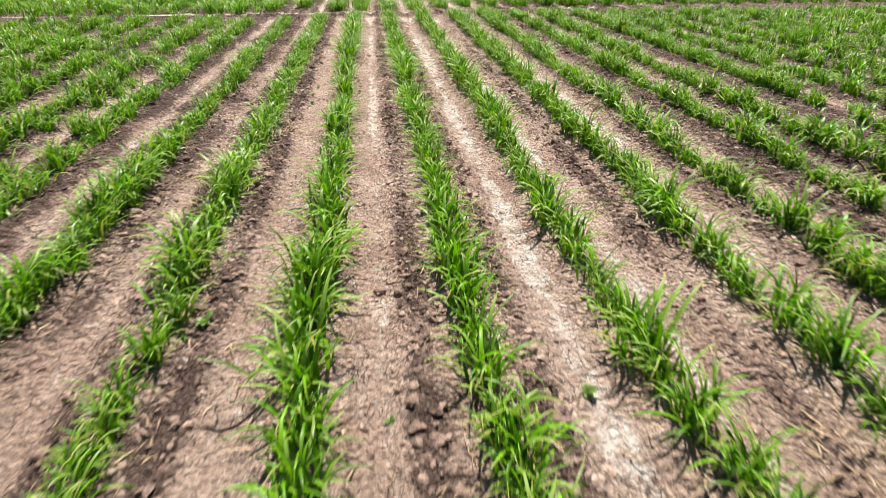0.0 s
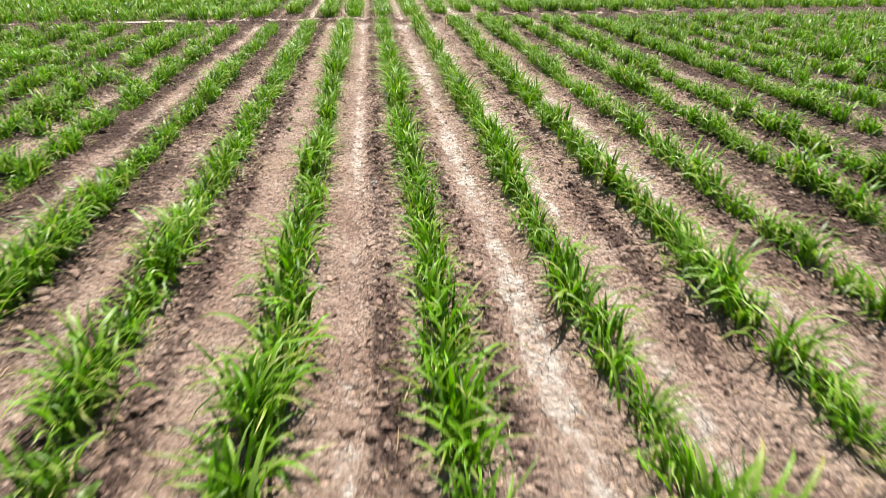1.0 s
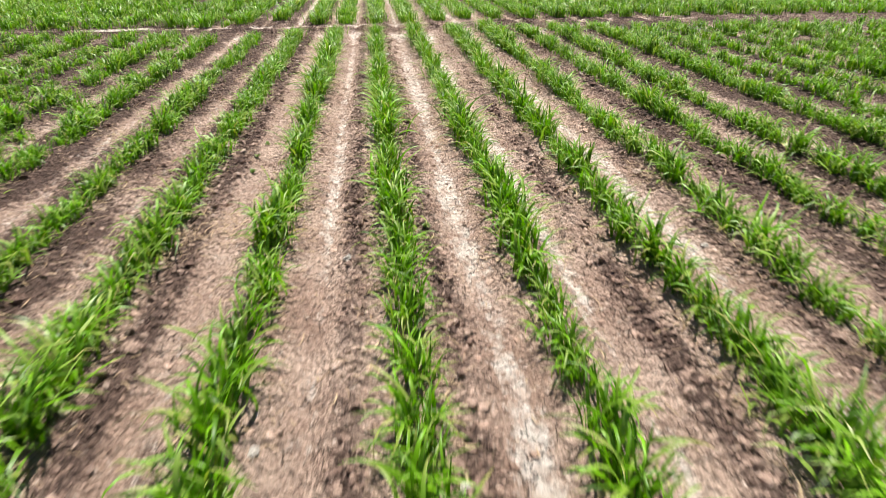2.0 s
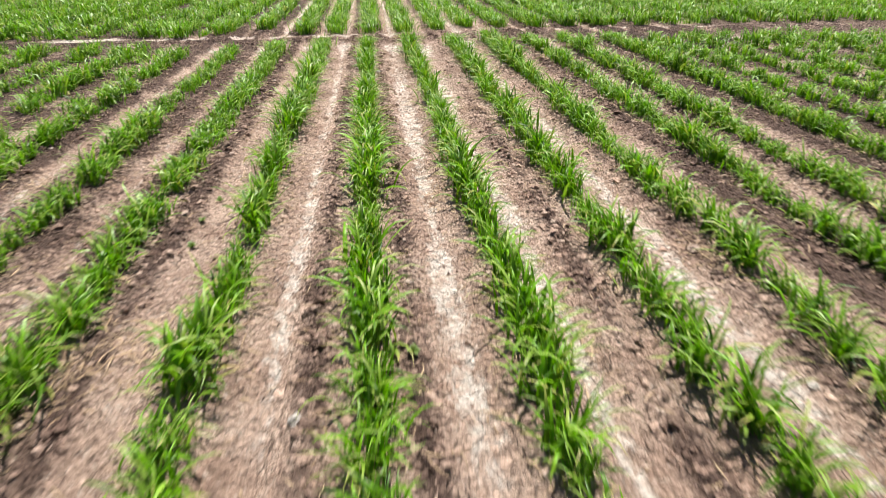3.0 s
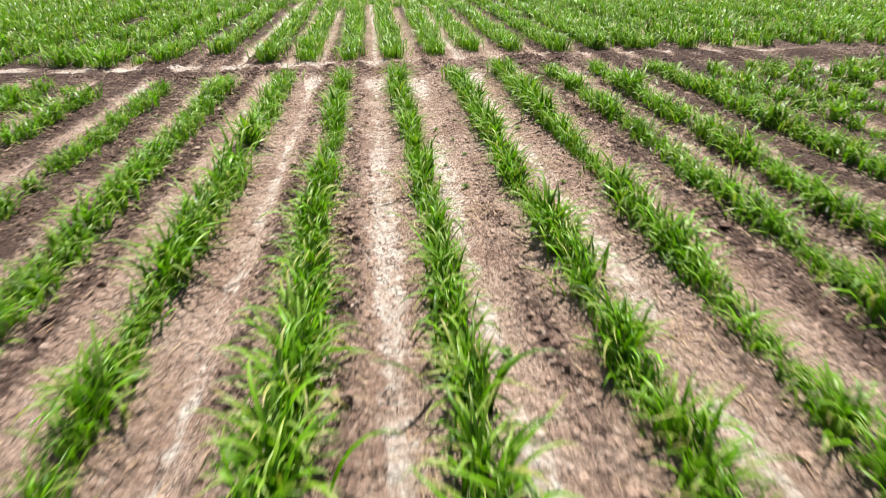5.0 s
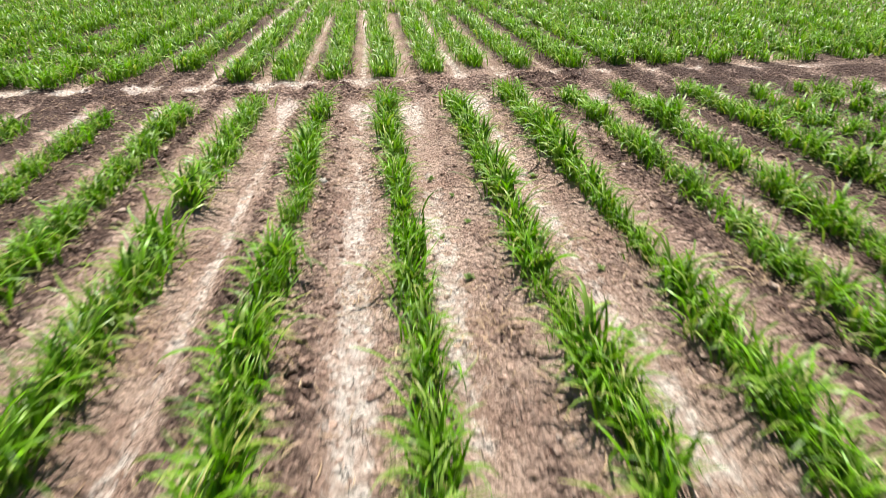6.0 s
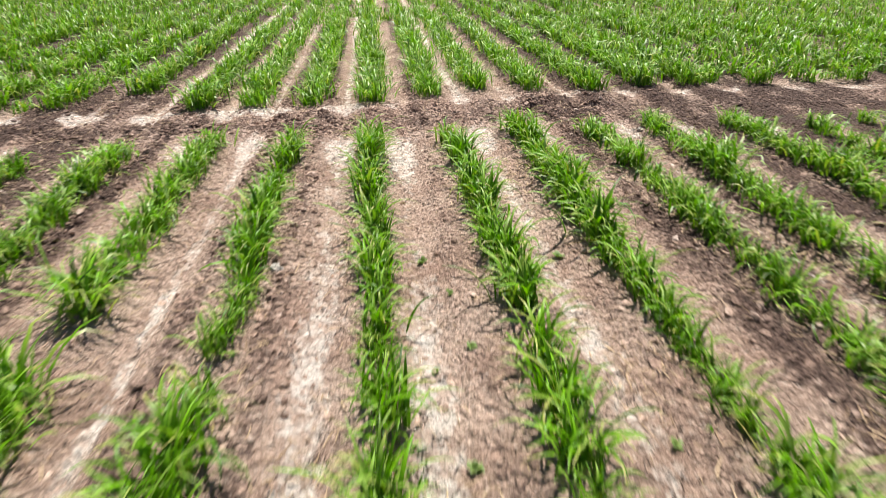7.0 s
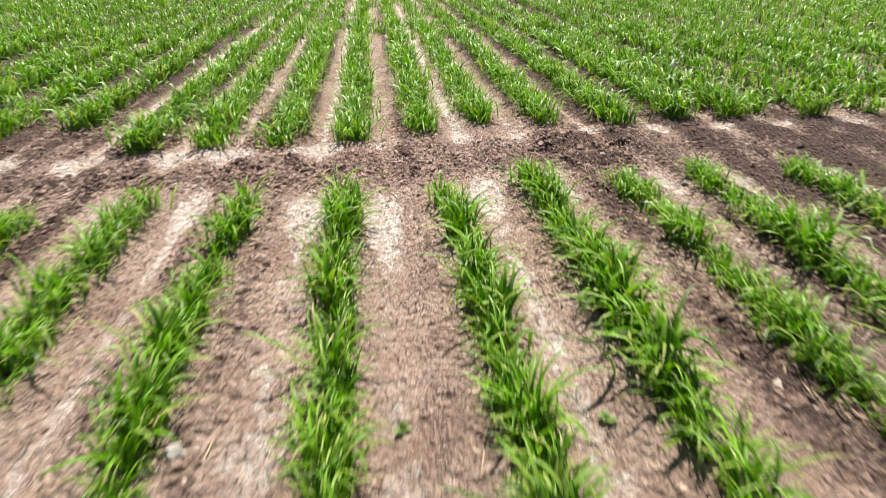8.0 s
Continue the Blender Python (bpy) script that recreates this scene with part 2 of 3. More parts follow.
    # darker on the banks and under the lines: moisture, with their shade painted in
    moist_shade = np.clip(0.20 + 0.72 * bank * layered(x + 40, y, 0.9, 3) * 1.4 * between + 0.25 * bell(across, 0.16), 0, 1) * (1 - 0.8 * strip)
    aside_field = np.clip((abs(x - 1.9) - np.where((x < 1.9) & (y > 8.0), 2.6, 2.9)) / 2, 0, 1) * (1 - strip * much)
    moist_shade = moist_shade + aside_field * (0.16 + 0.10 * np.clip((y - 7) / 3, 0, 1) + 0.58 * np.clip(layered(x + 90, y * 0.7, 1.6, 3) * 2.4 - 0.75, 0, 1))
    moist_shade = moist_shade * (1 - 0.35 * bell(x - 5.2, 1.8) * np.clip((y - 16) / 4, 0, 1) * (1 - on_track))
    rough = np.maximum(rough, 0.75 * aside_field * between)
    # the track is dark earth; its middle band also paints the hollow's shade
    moist_shade = np.maximum(moist_shade, on_track * (0.42 + 0.36 * bell(y - 0.6 * near - 0.4 * far, 0.53))) * (0.25 + 0.75 * dry_pool)
    moist_shade = moist_shade * (1 - outer) + 0.68 * outer
    calm = 1 - 0.45 * low_end * bell(x - 2.6, 2.4) * (1 - on_track)
    moist_shade, rough = moist_shade * calm, rough * calm
    lump = 0.62 * layered(x, y, 5.5, 3) + 0.38 * (1 - 2 * abs(layered(x + 31, y + 7, 7.5, 2) - 0.5)) - 0.54
    height = 0.05 * bell(across, 0.24) - 0.05 * strip + 0.06 * bank * between + 0.03 * (layered(x, y, 0.6, 2) - 0.5) + 0.19 * rough * lump
    height = height + on_track * (0.09 * bell(y - near - 0.42, 0.27) - 0.07 * bell(y - near - 1.0, 0.3) + 0.07 * bell(y - far + 0.27, 0.23))
    return height, silt, moist_shade, smooth


def soil_height(x, y):
    return float(soil(np.array([x], float), np.array([y], float))[0][0])


def mesh_from(name, verts, faces, mat, smooth=True, attributes=()):
    """A mesh from arrays of places and of equal-sided faces."""
    data = bpy.data.meshes.new(name)
    sides = faces.shape[1]
    data.vertices.add(len(verts))
    data.vertices.foreach_set("co", np.ascontiguousarray(verts, dtype=np.float32).ravel())
    data.loops.add(faces.size)
    data.loops.foreach_set("vertex_index", np.ascontiguousarray(faces, dtype=np.int32).ravel())
    data.polygons.add(len(faces))
    data.polygons.foreach_set("loop_start", np.arange(0, faces.size, sides, dtype=np.int32))
    data.polygons.foreach_set("use_smooth", np.full(len(faces), smooth))
    for key, values in attributes:
        data.attributes.new(key, "FLOAT", "POINT").data.foreach_set("value", np.ascontiguousarray(values, dtype=np.float32).ravel())
    data.materials.append(mat)
    data.update(calc_edges=True)
    return data


def stretch(start, end, step, reach, growth=1.09):
    """Steps that are even from start to end and widen beyond both, out to the reach."""
    middle = list(np.arange(start, end, step))
    out, s = [], step
    while sum(out) < reach:
        s *= growth
        out.append(s)
    outer = np.cumsum(out)
    return np.concatenate([(start - outer)[::-1], middle, middle[-1] + outer])


def build_ground():
    xs, ys = stretch(-5.5, 10.5, 0.055, 2500, 1.22), stretch(1.8, 34.5, 0.055, 2500, 1.22)
    gx, gy = np.meshgrid(xs, ys)
    height, silt, moist_shade, smooth = soil(gx.ravel(), gy.ravel())
    rim = np.clip((np.maximum(abs(gx.ravel()), abs(gy.ravel() - 30)) - 80) / 60, 0, 1)
    verts = np.stack([gx.ravel(), gy.ravel(), height * (1 - rim)], 1)
    w, h = len(xs), len(ys)
    k = (np.arange(h - 1)[:, None] * w + np.arange(w - 1)[None, :]).ravel()
    faces = np.stack([k, k + 1, k + w + 1, k + w], 1)
    data = mesh_from("ground", verts, faces, LOAM, True, (("silt", silt), ("moist_shade", moist_shade), ("smooth", smooth)))
    tagged(new("ground", data), "furrowed brown loam with pale cracked silt and a bare earth track", "ground", kind="structure")


build_ground()

# ---- blades ----


def blade_arrays(rng, base, azimuth, length, width, lean, droop, segments, fold, age_sheen=None):
    """Arched, tapering blades as arrays: one row of numbers each. With a fold they have a midrib (3 points across)."""
    n = len(length)
    s = np.linspace(0, 1, segments + 1)
    bend = rng.uniform(1.5, 2.8, n)[:, None]
    angle = lean[:, None] + (droop - lean)[:, None] * s[None, :] ** bend
    step = (length / segments)[:, None]
    mid = (angle[:, 1:] + angle[:, :-1]) / 2
    out = np.concatenate([np.zeros((n, 1)), np.cumsum(np.sin(mid) * step, 1)], 1)
    up = np.concatenate([np.zeros((n, 1)), np.cumsum(np.cos(mid) * step, 1)], 1)
    turn = azimuth[:, None] + (rng.uniform(-0.5, 0.5, n)[:, None]) * s[None, :] ** 2
    profile = np.minimum(1.0, 0.5 + 2.0 * s) * (1 - s ** 2.2) ** 0.75
    half = width[:, None] * profile[None, :] / 2
    twist = rng.uniform(-0.6, 0.6, n)[:, None] * s[None, :]
    cx = base[:, 0, None] + out * np.cos(turn)
    cy = base[:, 1, None] + out * np.sin(turn)
    cz = base[:, 2, None] + up
    sx, sy, sz = -np.sin(turn) * np.cos(twist), np.cos(turn) * np.cos(twist), np.sin(twist)
    middle = np.stack([cx, cy, cz], 2)
    side = np.stack([sx, sy, sz], 2) * half[:, :, None]
    if fold:
        lift = np.stack([-np.cos(angle) * np.cos(turn), -np.cos(angle) * np.sin(turn), np.sin(angle)], 2) * (half * 0.35)[:, :, None]
        rows = np.stack([middle - side + lift, middle, middle + side + lift], 2)
    else:
        rows = np.stack([middle - side, middle + side], 2)
    wide = rows.shape[2]
    verts = rows.reshape(-1, 3)
    j = np.arange(segments)[:, None] * wide + np.arange(wide - 1)[None, :]
    one = np.stack([j, j + 1, j + wide + 1, j + wide], 2).reshape(-1, 4)
    faces = (one[None] + (np.arange(n) * (segments + 1) * wide)[:, None, None]).reshape(-1, 4)
    along = np.broadcast_to(s[None, :, None], (n, segments + 1, wide)).ravel()
    age_sheens = np.repeat(np.zeros(n) if age_sheen is None else age_sheen, (segments + 1) * wide)
    return verts, faces, (("along", along), ("age_sheen", age_sheens))


def tuft(rng, count, size):
    """Numbers for the blades of cane plants: young spears inside, arching blades round them, a few old ones lying out. size: one per blade."""
    kind = rng.rand(count)
    old, flat = kind < 0.76, kind < 0.12
    length = np.where(flat, rng.uniform(0.28, 0.50, count), np.where(old, rng.uniform(0.44, 0.82, count), rng.uniform(0.32, 0.60, count))) * size
    lean = np.where(flat, rng.uniform(0.75, 1.2, count), np.where(old, rng.uniform(0.05, 0.52, count), rng.uniform(0.02, 0.28, count)))
    droop = np.where(flat, rng.uniform(1.6, 2.1, count), np.where(old, rng.uniform(1.7, 2.9, count), rng.uniform(0.4, 1.6, count)))
    width = rng.uniform(0.020, 0.043, count) * np.sqrt(size)
    # drooping and lying blades get most of the paleness that paints in sheen
    age_sheen = np.where(flat, rng.uniform(0.5, 1.0, count), np.where(old, rng.uniform(0.0, 0.95, count) ** 1.2, rng.uniform(0.0, 0.2, count)))
    return length, width, lean, droop, age_sheen


# ---- the cane plants ----


# stretches of a line where nothing came up, and where it grows thinly
GAPS = {-3: ((23.1, 23.5),), -2: ((12.51, 12.88), (15.42, 15.94), (19.9, 20.3), (20.8, 21.2), (21.7, 22.1)), -1: ((15.0, 15.4), (19.9, 20.5)),
        0: ((15.45, 15.71), (22.3, 22.95)), 1: ((21.95, 22.25), (26.75, 27.01)), 2: ((3.24, 3.47),), 3: ((22.2, 22.55),),
        4: ((7.7, 7.85), (11.93, 12.16)), 6: ((23.2, 23.8),)}
THIN = {-2: ((11.98, 12.51), (19.89, 20.42), (21.2, 25.6)), 0: ((9.29, 10.41), (23.8, 24.15)), 1: ((9.89, 10.26), (21.23, 23.5), (24.59, 24.89)),
        2: ((15.4, 15.7), (20.1, 20.48), (21.7, 22.1)), 3: ((4.96, 5.33), (13.39, 13.76), (15.63, 16.15), (19.36, 19.88)), 4: ((6.6, 6.97), (17.57, 17.94), (20.6, 21.2)),
        5: ((23.75, 24.2), (25.69, 26.06))}
# where single plants stand out by their size
STRONG = {-2: (7.66, 11.31), -1: (3.77, 5.12, 8.03, 10.79, 13.1, 25.56), 0: (3.92, 5.41, 6.38, 7.43, 11.08, 14.44, 16.23, 18.4, 20.63, 21.83, 23.35, 27.2),
          1: (3.47, 7.2, 9.44, 11.83, 15.19, 16.75, 20.18, 25.93, 27.5), 2: (3.91, 7.2, 10.7, 16.0, 21.3, 27.34), 3: (3.69, 7.05, 12.94, 16.75, 19.06, 20.7, 27.49),
          4: (5.85, 11.3, 16.08, 19.58, 25.48), 5: (16.96, 23.15, 26.81), 6: (26.67,)}


def within(table, i, y):
    return any(start < y < end for start, end in table.get(i, ()))


def plant_places(rng):
    places = []
    for i in LINES:
        y = -9.0 + rng.rand() * 0.3
        while y < FIELD_END:
            x = line_x(i, y > 30.5)
            clumped = x < -4.5 or x > 11 or y > 44
            y += rng.uniform(0.34, 0.80) if clumped else rng.uniform(0.18, 0.50) if y > 13.5 else rng.uniform(0.24, 0.64)
            side = x + rng.normal(0, 0.035) + 0.09 * (value_noise(np.array(i * 9.1), np.array(y * 0.45)) - 0.5)
            if ENDS.get(i, track_near(x) - 0.62) < y < STARTS.get(i, track_far(x) + 0.50):
                continue
            if abs(x - 1) > 19 + 0.45 * max(y, 0):
                continue
            vigour = float(layered(np.array([i * 13.7 + 0.2]), np.array([y]), 0.6, 3)[0])
            if within(GAPS, i, y) or vigour < (0.06 if -3 < i < 7 else 0.20 if -5 < i < 9 else 0.10):
                continue
            size = max(0.42, 0.50 + 1.00 * vigour + rng.normal(0, 0.22 if clumped else 0.16))
            if within(THIN, i, y):
                size *= 0.76
            if (i < 0 or i > 4) and 10 < y < 30:
                size *= 0.86
            near_strong = min((abs(y - place) for place in STRONG.get(i, ())), default=9.0)
            size *= 0.94 + 0.30 * math.exp(-(near_strong / 0.35) ** 2)
            size *= 1 + 0.08 * min(1.0, max(0.0, (abs(x - 1) - 5.5) / 3))
            size *= 0.94
            if y > track_far(x):
                size = 0.36 + 0.72 * size
            lush = min(1.0, max(0.0, (y - 12.5) / 6.7))
            size = min(size * (1 + 0.05 * lush), (1.28 if clumped else 1.16) + 0.14 * lush)
            places.append((i, side, y, size))
            # rank growth between the lines at both sides of the field
            if (x < -5.5 or x > 9.5 or y > 45) and rng.rand() < (0.6 if x < -5.5 else 0.4):
                places.append((i, x + rng.uniform(0.3, 1.2), y + rng.uniform(-0.2, 0.2), size * rng.uniform(0.6, 0.9)))
    return places


def part(name, data, parent, m, label=""):
    ob = new(name, data)
    ob.parent = parent
    ob.matrix_basis = m
    if label:
        ob["label"] = label
    return ob


def near_plants(rng, places):
    """Plants that the camera passes closely: each is a thing with its crown and single outer leaves."""
    shoots, leaves = [], []
    for k in range(14):
        n = 36
        length, width, lean, droop, age_sheen = tuft(rng, n, np.full(n, 0.95))
        base = np.stack([rng.normal(0, 0.075, n), rng.normal(0, 0.11, n), np.full(n, -0.02)], 1)
        v, f, a = blade_arrays(rng, base, rng.uniform(0, 6.283, n), length, width * 1.05, lean * 0.85, droop, 6, True, age_sheen)
        shoots.append(mesh_from("crown", v, f, CANE, True, a))
    for k in range(36):
        length, width, lean, droop, age_sheen = tuft(rng, 1, np.ones(1))
        v, f, a = blade_arrays(rng, np.zeros((1, 3)), np.zeros(1), length, width * 1.15, lean, droop, 8, True, age_sheen)
        leaves.append(mesh_from("leaf", v, f, CANE, True, a))
    for i, x, y, size in places:
        plant = new("sugarcane_plant")
        plant.matrix_basis = pose(x, y, soil_height(x, y) - 0.012, 0, 0, 0)
        tall = "tall dense" if size > 1.06 else "small sparse" if size < 0.90 else "bright green"
        tagged(plant, tall + " young sugarcane plant with arching narrow leaves in bare loam", "plant", "sugarcane plants in planted lines")
        part("crown", shoots[rng.randint(14)], plant, Matrix.Rotation(rng.choice([0, math.pi]) + rng.normal(0, 0.15), 4, "Z") @ Matrix.Scale(size, 4))
        for n in range(20):
            spot = Matrix.Translation((rng.normal(0, 0.08), rng.normal(0, 0.11), -0.01))
            part("leaf", leaves[rng.randint(36)], plant, spot @ Matrix.Rotation(rng.uniform(0, 6.283), 4, "Z") @ Matrix.Scale(size * rng.uniform(0.8, 1.1), 4))


def crop(rng, name, places, label):
    """The rest of the crop as one mesh, with fewer and broader blades the farther it stands from the camera's way."""
    verts, faces, alongs, age_sheens, count = [], [], [], [], 0
    px, py, ps = (np.array([p[k] for p in places]) for k in (1, 2, 3))
    pz = soil(px, py)[0]
    gone = np.maximum(np.hypot(px - 0.13 * np.clip(py, 0, 21), py - np.clip(py, 0, 21)), 0)
    # what the camera's way leaves far to the side or behind is thinly drawn
    gone = np.where((abs(px - 0.11 * py) > 7 + 0.85 * py) | (py < 1.5), 90.0, gone)
    for low, high, blades, wide, segments in ((0, 8, 62, 1.05, 4), (8, 16, 54, 1.15, 3), (16, 30, 30, 1.5, 3), (30, 400, 17, 1.9, 2)):
        here = np.nonzero((gone >= low) & (gone < high))[0]
        n = len(here) * blades
        if not n:
            continue
        which = np.repeat(here, blades)
        length, width, lean, droop, age_sheen = tuft(rng, n, ps[which])
        base = np.stack([px[which] + rng.normal(0, 1, n) * (0.078 + 0.03 * np.clip((py[which] - 12.5) / 6.7, 0, 1) + 0.055 * (py[which] > track_far(px[which]))), py[which] + rng.normal(0, 0.09, n), pz[which] - 0.02], 1)
        v, f, a = blade_arrays(rng, base, rng.uniform(0, 6.283, n), length, width * wide, lean, droop, segments, False, age_sheen)
        verts.append(v), faces.append(f + count), alongs.append(a[0][1]), age_sheens.append(a[1][1])
        count += len(v)
    data = mesh_from(name, np.concatenate(verts), np.concatenate(faces), CANE, True, (("along", np.concatenate(alongs)), ("age_sheen", np.concatenate(age_sheens))))
    tagged(new(name, data), label, "crop", kind="stuff")


rng = np.random.RandomState(11)
PLACES = plant_places(rng)
close = [p for p in PLACES if abs(p[1] - 0.11 * p[2] - 0.2) < 2.9 and 2.2 < p[2] < 29.2]
chosen = set(close)
rest = [p for p in PLACES if p not in chosen]
crop(rng, "sugarcane_rows", [p for p in rest if p[2] < track_near(p[1])], "long lines of young green sugarcane with arching narrow leaves")
crop(rng, "sugarcane_field", [p for p in rest if p[2] >= track_near(p[1])], "dense young green sugarcane field beyond the bare earth track")

# ---- earth crumbs ----
t = (1 + 5 ** 0.5) / 2
ICO_V = np.array([(-1, t, 0), (1, t, 0), (-1, -t, 0), (1, -t, 0), (0, -1, t), (0, 1, t), (0, -1, -t), (0, 1, -t), (t, 0, -1), (t, 0, 1), (-t, 0, -1), (-t, 0, 1)]) / 1.9
ICO_F = np.array([(0, 11, 5), (0, 5, 1), (0, 1, 7), (0, 7, 10), (0, 10, 11), (1, 5, 9), (5, 11, 4), (11, 10, 2), (10, 7, 6), (7, 1, 8),
                  (3, 9, 4), (3, 4, 2), (3, 2, 6), (3, 6, 8), (3, 8, 9), (4, 9, 5), (2, 4, 11), (6, 2, 10), (8, 6, 7), (9, 8, 1)])


OCTA_V = np.array([(1, 0, 0), (0, 1, 0), (-1, 0, 0), (0, -1, 0), (0, 0, 1), (0, 0, -1)], float)
OCTA_F = np.array([(0, 1, 4), (1, 2, 4), (2, 3, 4), (3, 0, 4), (1, 0, 5), (2, 1, 5), (3, 2, 5), (0, 3, 5)])


def crumbs(rng, name, count, shape_v, shape_f, size, low, label):
    """Loose lumps of earth, thick on the banks and the track, few on the silt."""
    x = rng.normal(2.0, 3.2, count * 5)
    y = np.concatenate([rng.uniform(1.6, 34.0, count * 4 + count // 2), rng.uniform(29.3, 32.4, count - count // 2)])
    height, silt, moist_shade, smooth = soil(x, y)
    keep = rng.rand(len(x)) < np.clip(moist_shade * 1.5 - 0.16 - 0.5 * silt, low, 1)
    order = rng.permutation(np.nonzero(keep)[0])[:count]
    x, y, height, moist_shade = x[order], y[order], height[order], moist_shade[order]
    n, corners = len(x), len(shape_v)
    size = np.clip(rng.lognormal(size, 0.52, n), 0.006, 0.052) * (0.75 + 0.45 * moist_shade)
    shape = shape_v[None] * (1 + rng.uniform(-0.5, 0.4, (n, corners, 1))) * size[:, None, None] * rng.uniform(0.6, 1.4, (n, 1, 3))
    a = rng.uniform(0, 6.283, n)
    c, s = np.cos(a)[:, None], np.sin(a)[:, None]
    vx, vy = shape[:, :, 0] * c - shape[:, :, 1] * s, shape[:, :, 0] * s + shape[:, :, 1] * c
    verts = np.stack([vx + x[:, None], vy + y[:, None], shape[:, :, 2] * 0.72 + (height + size * 0.05)[:, None]], 2).reshape(-1, 3)
    faces = (shape_f[None] + (np.arange(n) * corners)[:, None, None]).reshape(-1, 3)
    tagged(new(name, mesh_from(name, verts, faces, EARTH, False, (("moist_shade", np.repeat(moist_shade, corners)),))), label, "soil", kind="stuff")


crumbs(rng, "soil_crumbs", 26000, ICO_V, ICO_F, -3.85, 0.14, "loose dark brown crumbs of tilled earth")
crumbs(rng, "soil_grains", 26000, OCTA_V, OCTA_F, -4.2, 0.34, "fine brown grains of dry earth on the soil")

# ---- dry leaf litter ----
def litter(rng, count):
    x, y = rng.uniform(-6.0, 11.0, count), rng.uniform(1.6, 33.5, count)
    lines = rng.randint(-4, 7, count)
    along_line = rng.rand(count) < 0.7
    # more of it lies in the rougher furrows at both sides
    x = np.where((rng.rand(count) < 0.5) & ~along_line, np.where(rng.rand(count) < 0.5, rng.uniform(-6.5, -2.0, count), rng.uniform(5.0, 10.5, count)), x)
    x = np.where(along_line, FIRST + PITCH * lines + rng.normal(0, 0.26, count), x)
    heaps = ((1.85, 20.66), (4.81, 26.7), (1.97, 14.98), (-1.4, 11.65), (-0.3, 19.95), (5.0, 12.73), (4.7, 21.7), (-4.34, 16.13), (-1.8, 11.22), (6.43, 20.49), (7.78, 23.71), (4.68, 16.63), (3.11, 19.92), (3.3, 2.82), (2.79, 11.28))
    for k, (hx, hy) in enumerate(heaps):
        pick = slice(k * 70, k * 70 + 70)
        x[pick], y[pick] = hx + rng.normal(0, 0.14, 70), hy + rng.normal(0, 0.34, 70)
    height = soil(x, y)[0]
    base = np.stack([x, y, height + 0.012], 1)
    length, width = rng.uniform(0.05, 0.26, count), rng.uniform(0.006, 0.016, count)
    length[:1050], width[:1050] = rng.uniform(0.08, 0.28, 1050), rng.uniform(0.006, 0.015, 1050)
    lean, droop = rng.uniform(1.25, 1.55, count), rng.uniform(1.5, 1.9, count)
    v, f, a = blade_arrays(rng, base, rng.uniform(0, 6.283, count), length, width, lean, droop, 3, False)
    v[:, 2] = np.maximum(v[:, 2], soil(v[:, 0], v[:, 1])[0] + 0.006)
    tagged(new("dry_leaf_litter", mesh_from("dry_leaf_litter", v, f, STRAW)), "scattered dry straw-coloured cane leaves on the soil", "leaf litter", kind="stuff")


litter(rng, 15000)

# ---- single stones and large clods ----


def lump_mesh(rng, name, mat):
    """An uneven, weathered lump: a rounded block with broken faces."""
    bm = bmesh.new()
    bmesh.ops.create_icosphere(bm, subdivisions=3, radius=1.0)
    shift = Vector((rng.uniform(0, 50), rng.uniform(0, 50), 3.0))
    for v in bm.verts:
        v.co *= 1 + 0.6 * noise.noise(v.co * 1.2 + shift) + 0.45 * noise.noise(v.co * 3.3 + shift)
        v.co.z *= 0.62
    data = bpy.data.meshes.new(name)
    bm.to_mesh(data)
    bm.free()
    data.attributes.new("moist_shade", "FLOAT", "POINT").data.foreach_set("value", np.full(len(data.vertices), 0.55, dtype=np.float32))
    data.materials.append(mat)
    return data


def stone_material():
    mat, tree, shader = material("pale_stone", 0.8)
    where = node(tree, "ShaderNodeTexCoord").outputs["Object"]
    tone = mixed(tree, grain(tree, where, 3.0, 5.0), (0.46, 0.40, 0.35, 1), (0.72, 0.67, 0.61, 1))
    tree.links.new(tone, shader.inputs["Base Color"])
    tree.links.new(node(tree, "ShaderNodeBump", (("Height", grain(tree, where, 7.0, 4.0)), ("Strength", 0.6), ("Distance", 0.1))).outputs[0], shader.inputs["Normal"])
    return mat


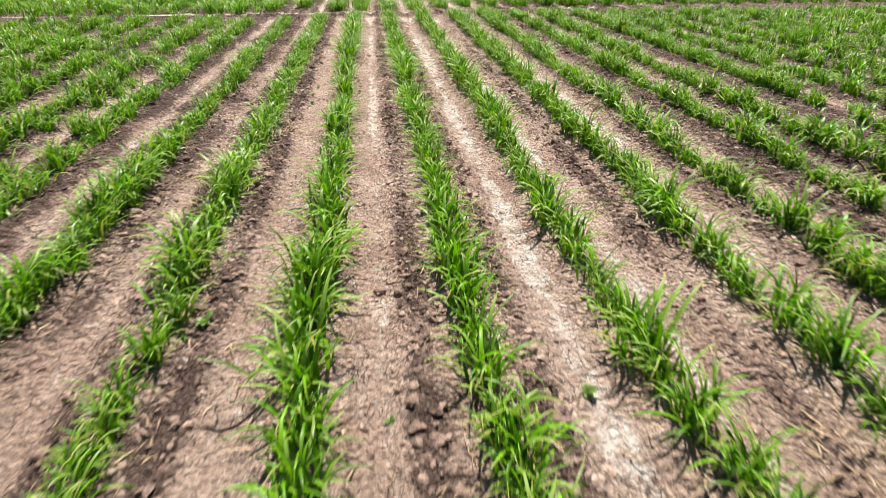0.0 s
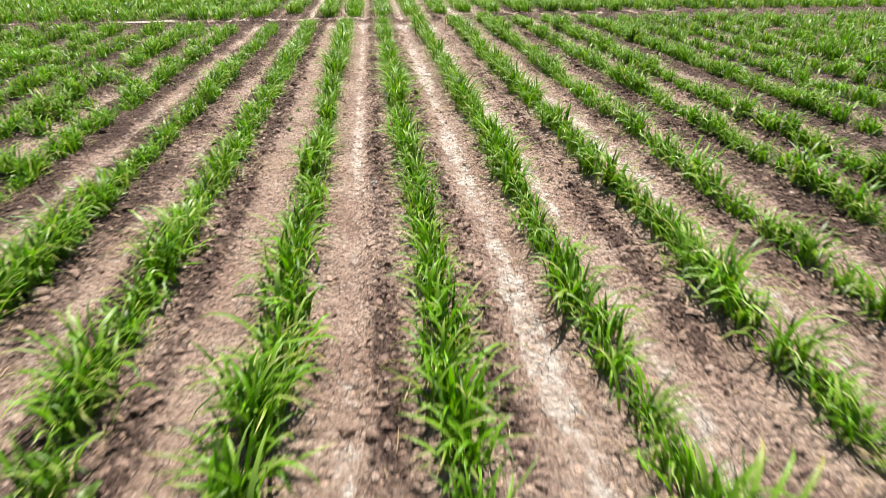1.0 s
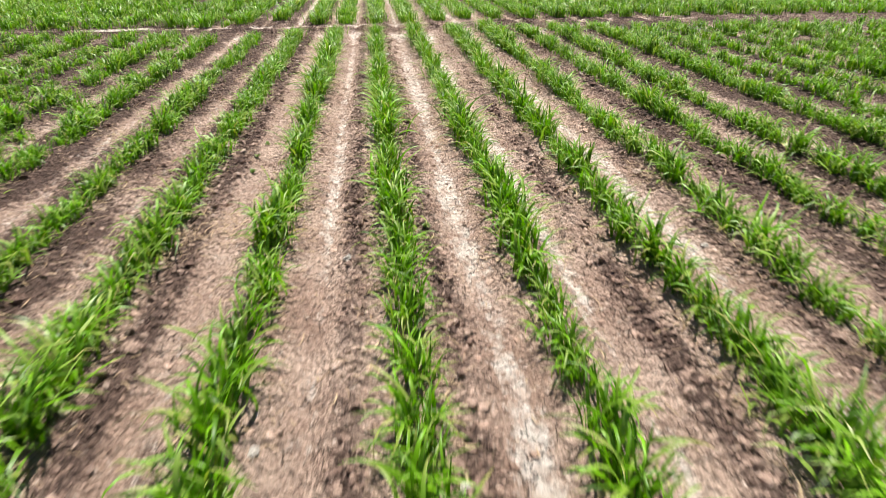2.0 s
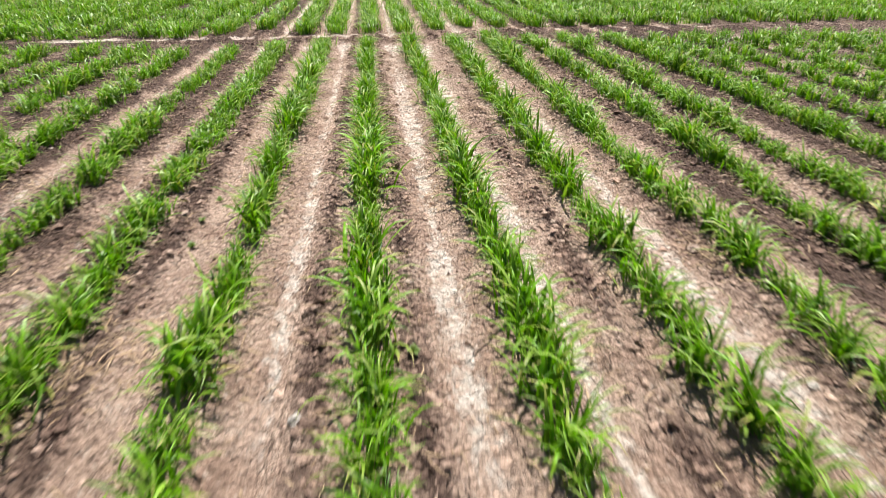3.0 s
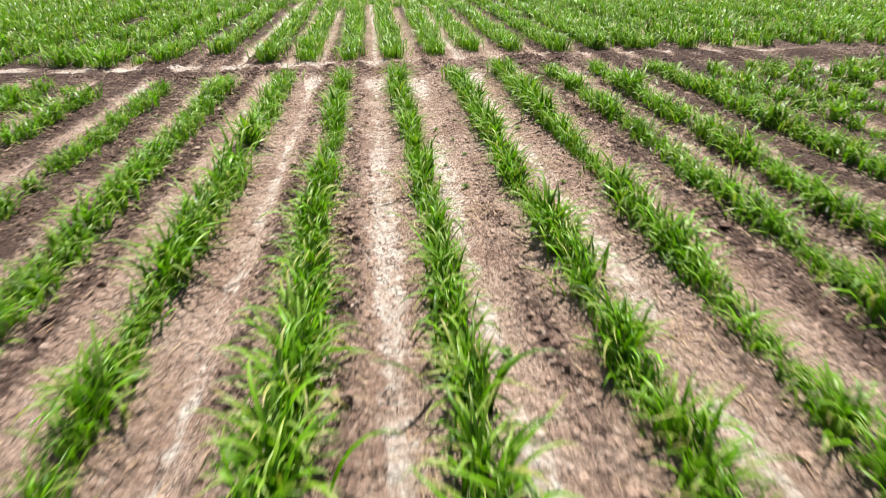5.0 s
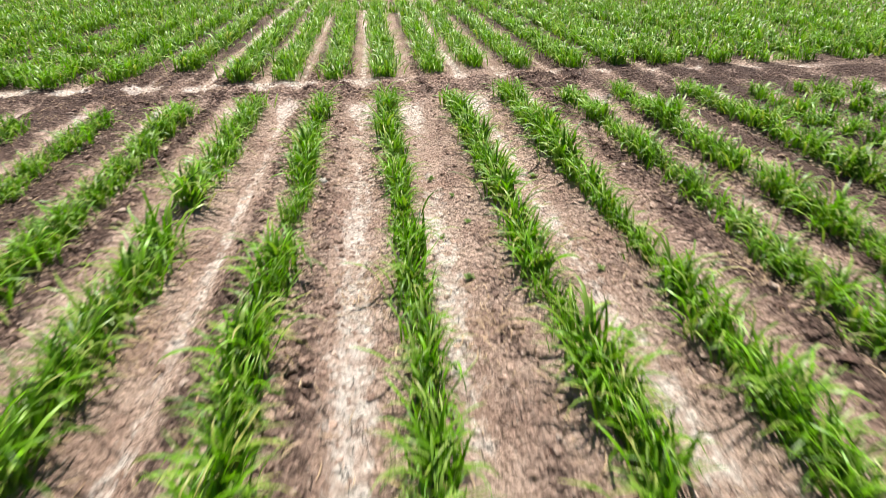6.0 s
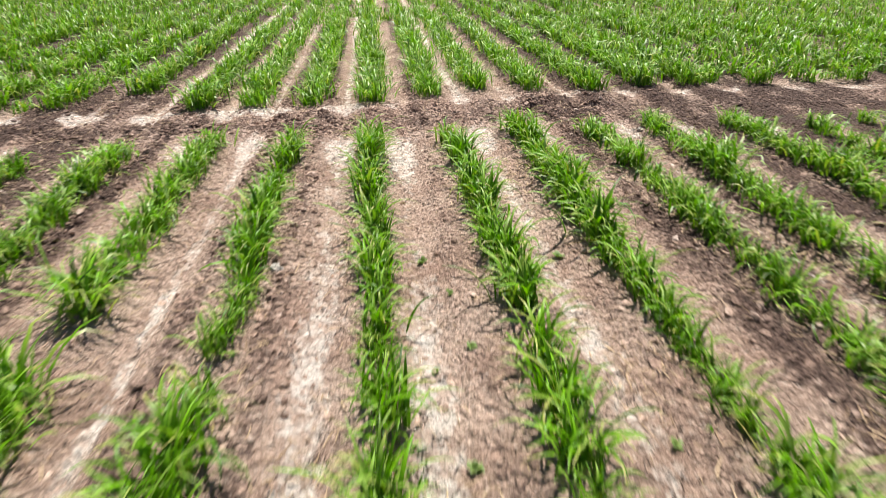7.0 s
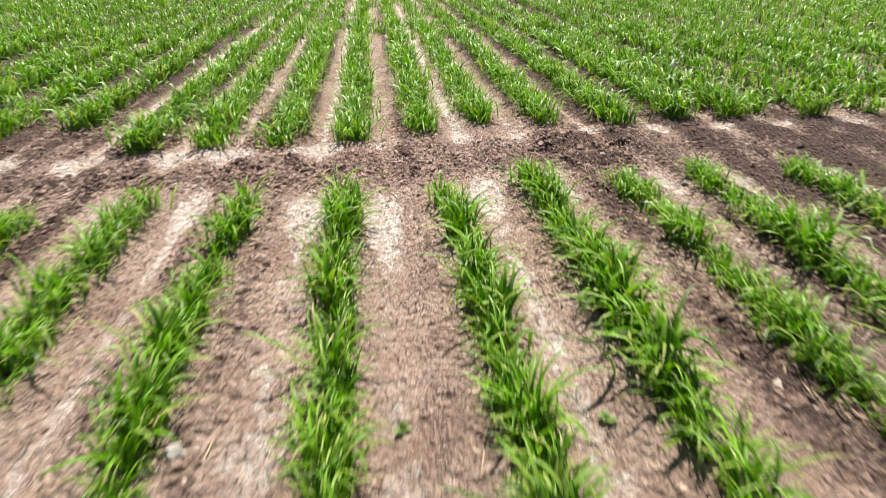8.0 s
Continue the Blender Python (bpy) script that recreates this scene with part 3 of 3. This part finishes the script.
def lumps_on_soil(rng):
    stones = [lump_mesh(rng, "stone", stone_material()) for k in range(3)]
    clods = [lump_mesh(rng, "soil_clod", EARTH) for k in range(6)]
    for x, y, size in ((1.22, 7.03, 0.055), (-0.32, 7.56, 0.05), (4.75, 10.36, 0.045), (1.23, 23.97, 0.07), (6.76, 29.43, 0.06), (7.85, 29.0, 0.06), (7.56, 28.42, 0.06), (0.31, 10.36, 0.05)):
        ob = new("stone", stones[rng.randint(3)])
        ob.matrix_basis = pose(x, y, soil_height(x, y) + 0.2 * size, rng.uniform(-15, 15), rng.uniform(-15, 15), rng.uniform(0, 360)) @ Matrix.Scale(size, 4)
        tagged(ob, "small pale weathered stone lying on the brown soil", "stone", "stones on the soil")
    spots = [(0.05, 5.45, 0.085), (-3.24, 7.71, 0.11), (1.35, 3.22, 0.09), (0.0, 19.63, 0.06)]
    # a broken bank of clods beside one furrow
    spots += [(rng.normal(1.38, 0.12), rng.uniform(18.5, 27.5), rng.uniform(0.03, 0.06)) for k in range(45)]
    while len(spots) < 119:
        x, y = rng.uniform(-3.0, 6.5), rng.uniform(3.0, 32.5)
        height, silt, moist_shade, smooth = soil(np.array([x]), np.array([y]))
        if moist_shade[0] > 0.5 and rng.rand() < 0.7:
            spots.append((x, y, rng.uniform(0.04, 0.07)))
    for x, y, size in spots:
        ob = new("soil_clod", clods[rng.randint(6)])
        ob.matrix_basis = pose(x, y, soil_height(x, y) + 0.15 * size, rng.uniform(-25, 25), rng.uniform(-25, 25), rng.uniform(0, 360)) @ Matrix.Scale(size, 4)
        tagged(ob, "large dark brown clod of tilled earth lying on the soil", "soil clod", "large clods of earth")


lumps_on_soil(rng)

# ---- small weeds between the lines ----


def weed_leaf(rng):
    """One rounded, slightly cupped leaf that rises from the middle."""
    segments = 5
    s = np.linspace(0, 1, segments + 1)
    size, rise = rng.uniform(0.06, 0.12), rng.uniform(0.25, 0.9)
    half = 0.30 * size * np.sin(math.pi * np.clip(s * 0.92 + 0.06, 0, 1)) ** 0.8
    out, up = s * size * math.cos(rise), np.sin(s * 1.9) * size * math.sin(rise) + 0.006
    verts = np.concatenate([np.stack([out, side * half, up + abs(side) * 0.15 * half], 1) for side in (-1, 0, 1)])
    j = np.concatenate([np.arange(segments), np.arange(segments) + segments + 1])
    faces = np.stack([j, j + segments + 1, j + segments + 2, j + 1], 1)
    return mesh_from("leaf", verts, faces, WEED, True, (("along", np.tile(s * 0.5, 3)), ("age_sheen", np.zeros(len(verts)))))


def weeds(rng):
    leaves = [weed_leaf(rng) for k in range(8)]
    spots = ((-1.67, 4.94, 1.9), (0.07, 3.51, 1.0), (1.75, 3.65, 1.5), (3.08, 20.82, 1.3), (2.87, 16.72, 1.3), (-1.38, 14.48, 1.2), (-1.34, 13.73, 1.2), (-1.31, 15.22, 1.2), (2.95, 24.11, 1.3), (4.49, 19.55, 1.3), (4.64, 24.02, 1.6), (3.27, 22.22, 1.2), (4.67, 20.88, 1.3), (1.3, 11.13, 1.4), (3.2, 23.27, 0.9), (2.9, 22.02, 0.9))
    for x, y, size in spots:
        size *= 0.66
        weed = new("weed")
        weed.matrix_basis = pose(x, y, soil_height(x, y) - 0.004, 0, 0, rng.uniform(0, 360))
        tagged(weed, "low green broad-leaved weed on bare loam between the cane", "weed", "weeds between the lines")
        for k in range(rng.randint(7, 13)):
            part("leaf", leaves[rng.randint(8)], weed, Matrix.Rotation(k * 2.4 + rng.uniform(-0.3, 0.3), 4, "Z") @ Matrix.Scale(size * rng.uniform(0.8, 1.2), 4))


weeds(rng)

# ---- the plants nearest to the camera's way ----
near_plants(rng, close)
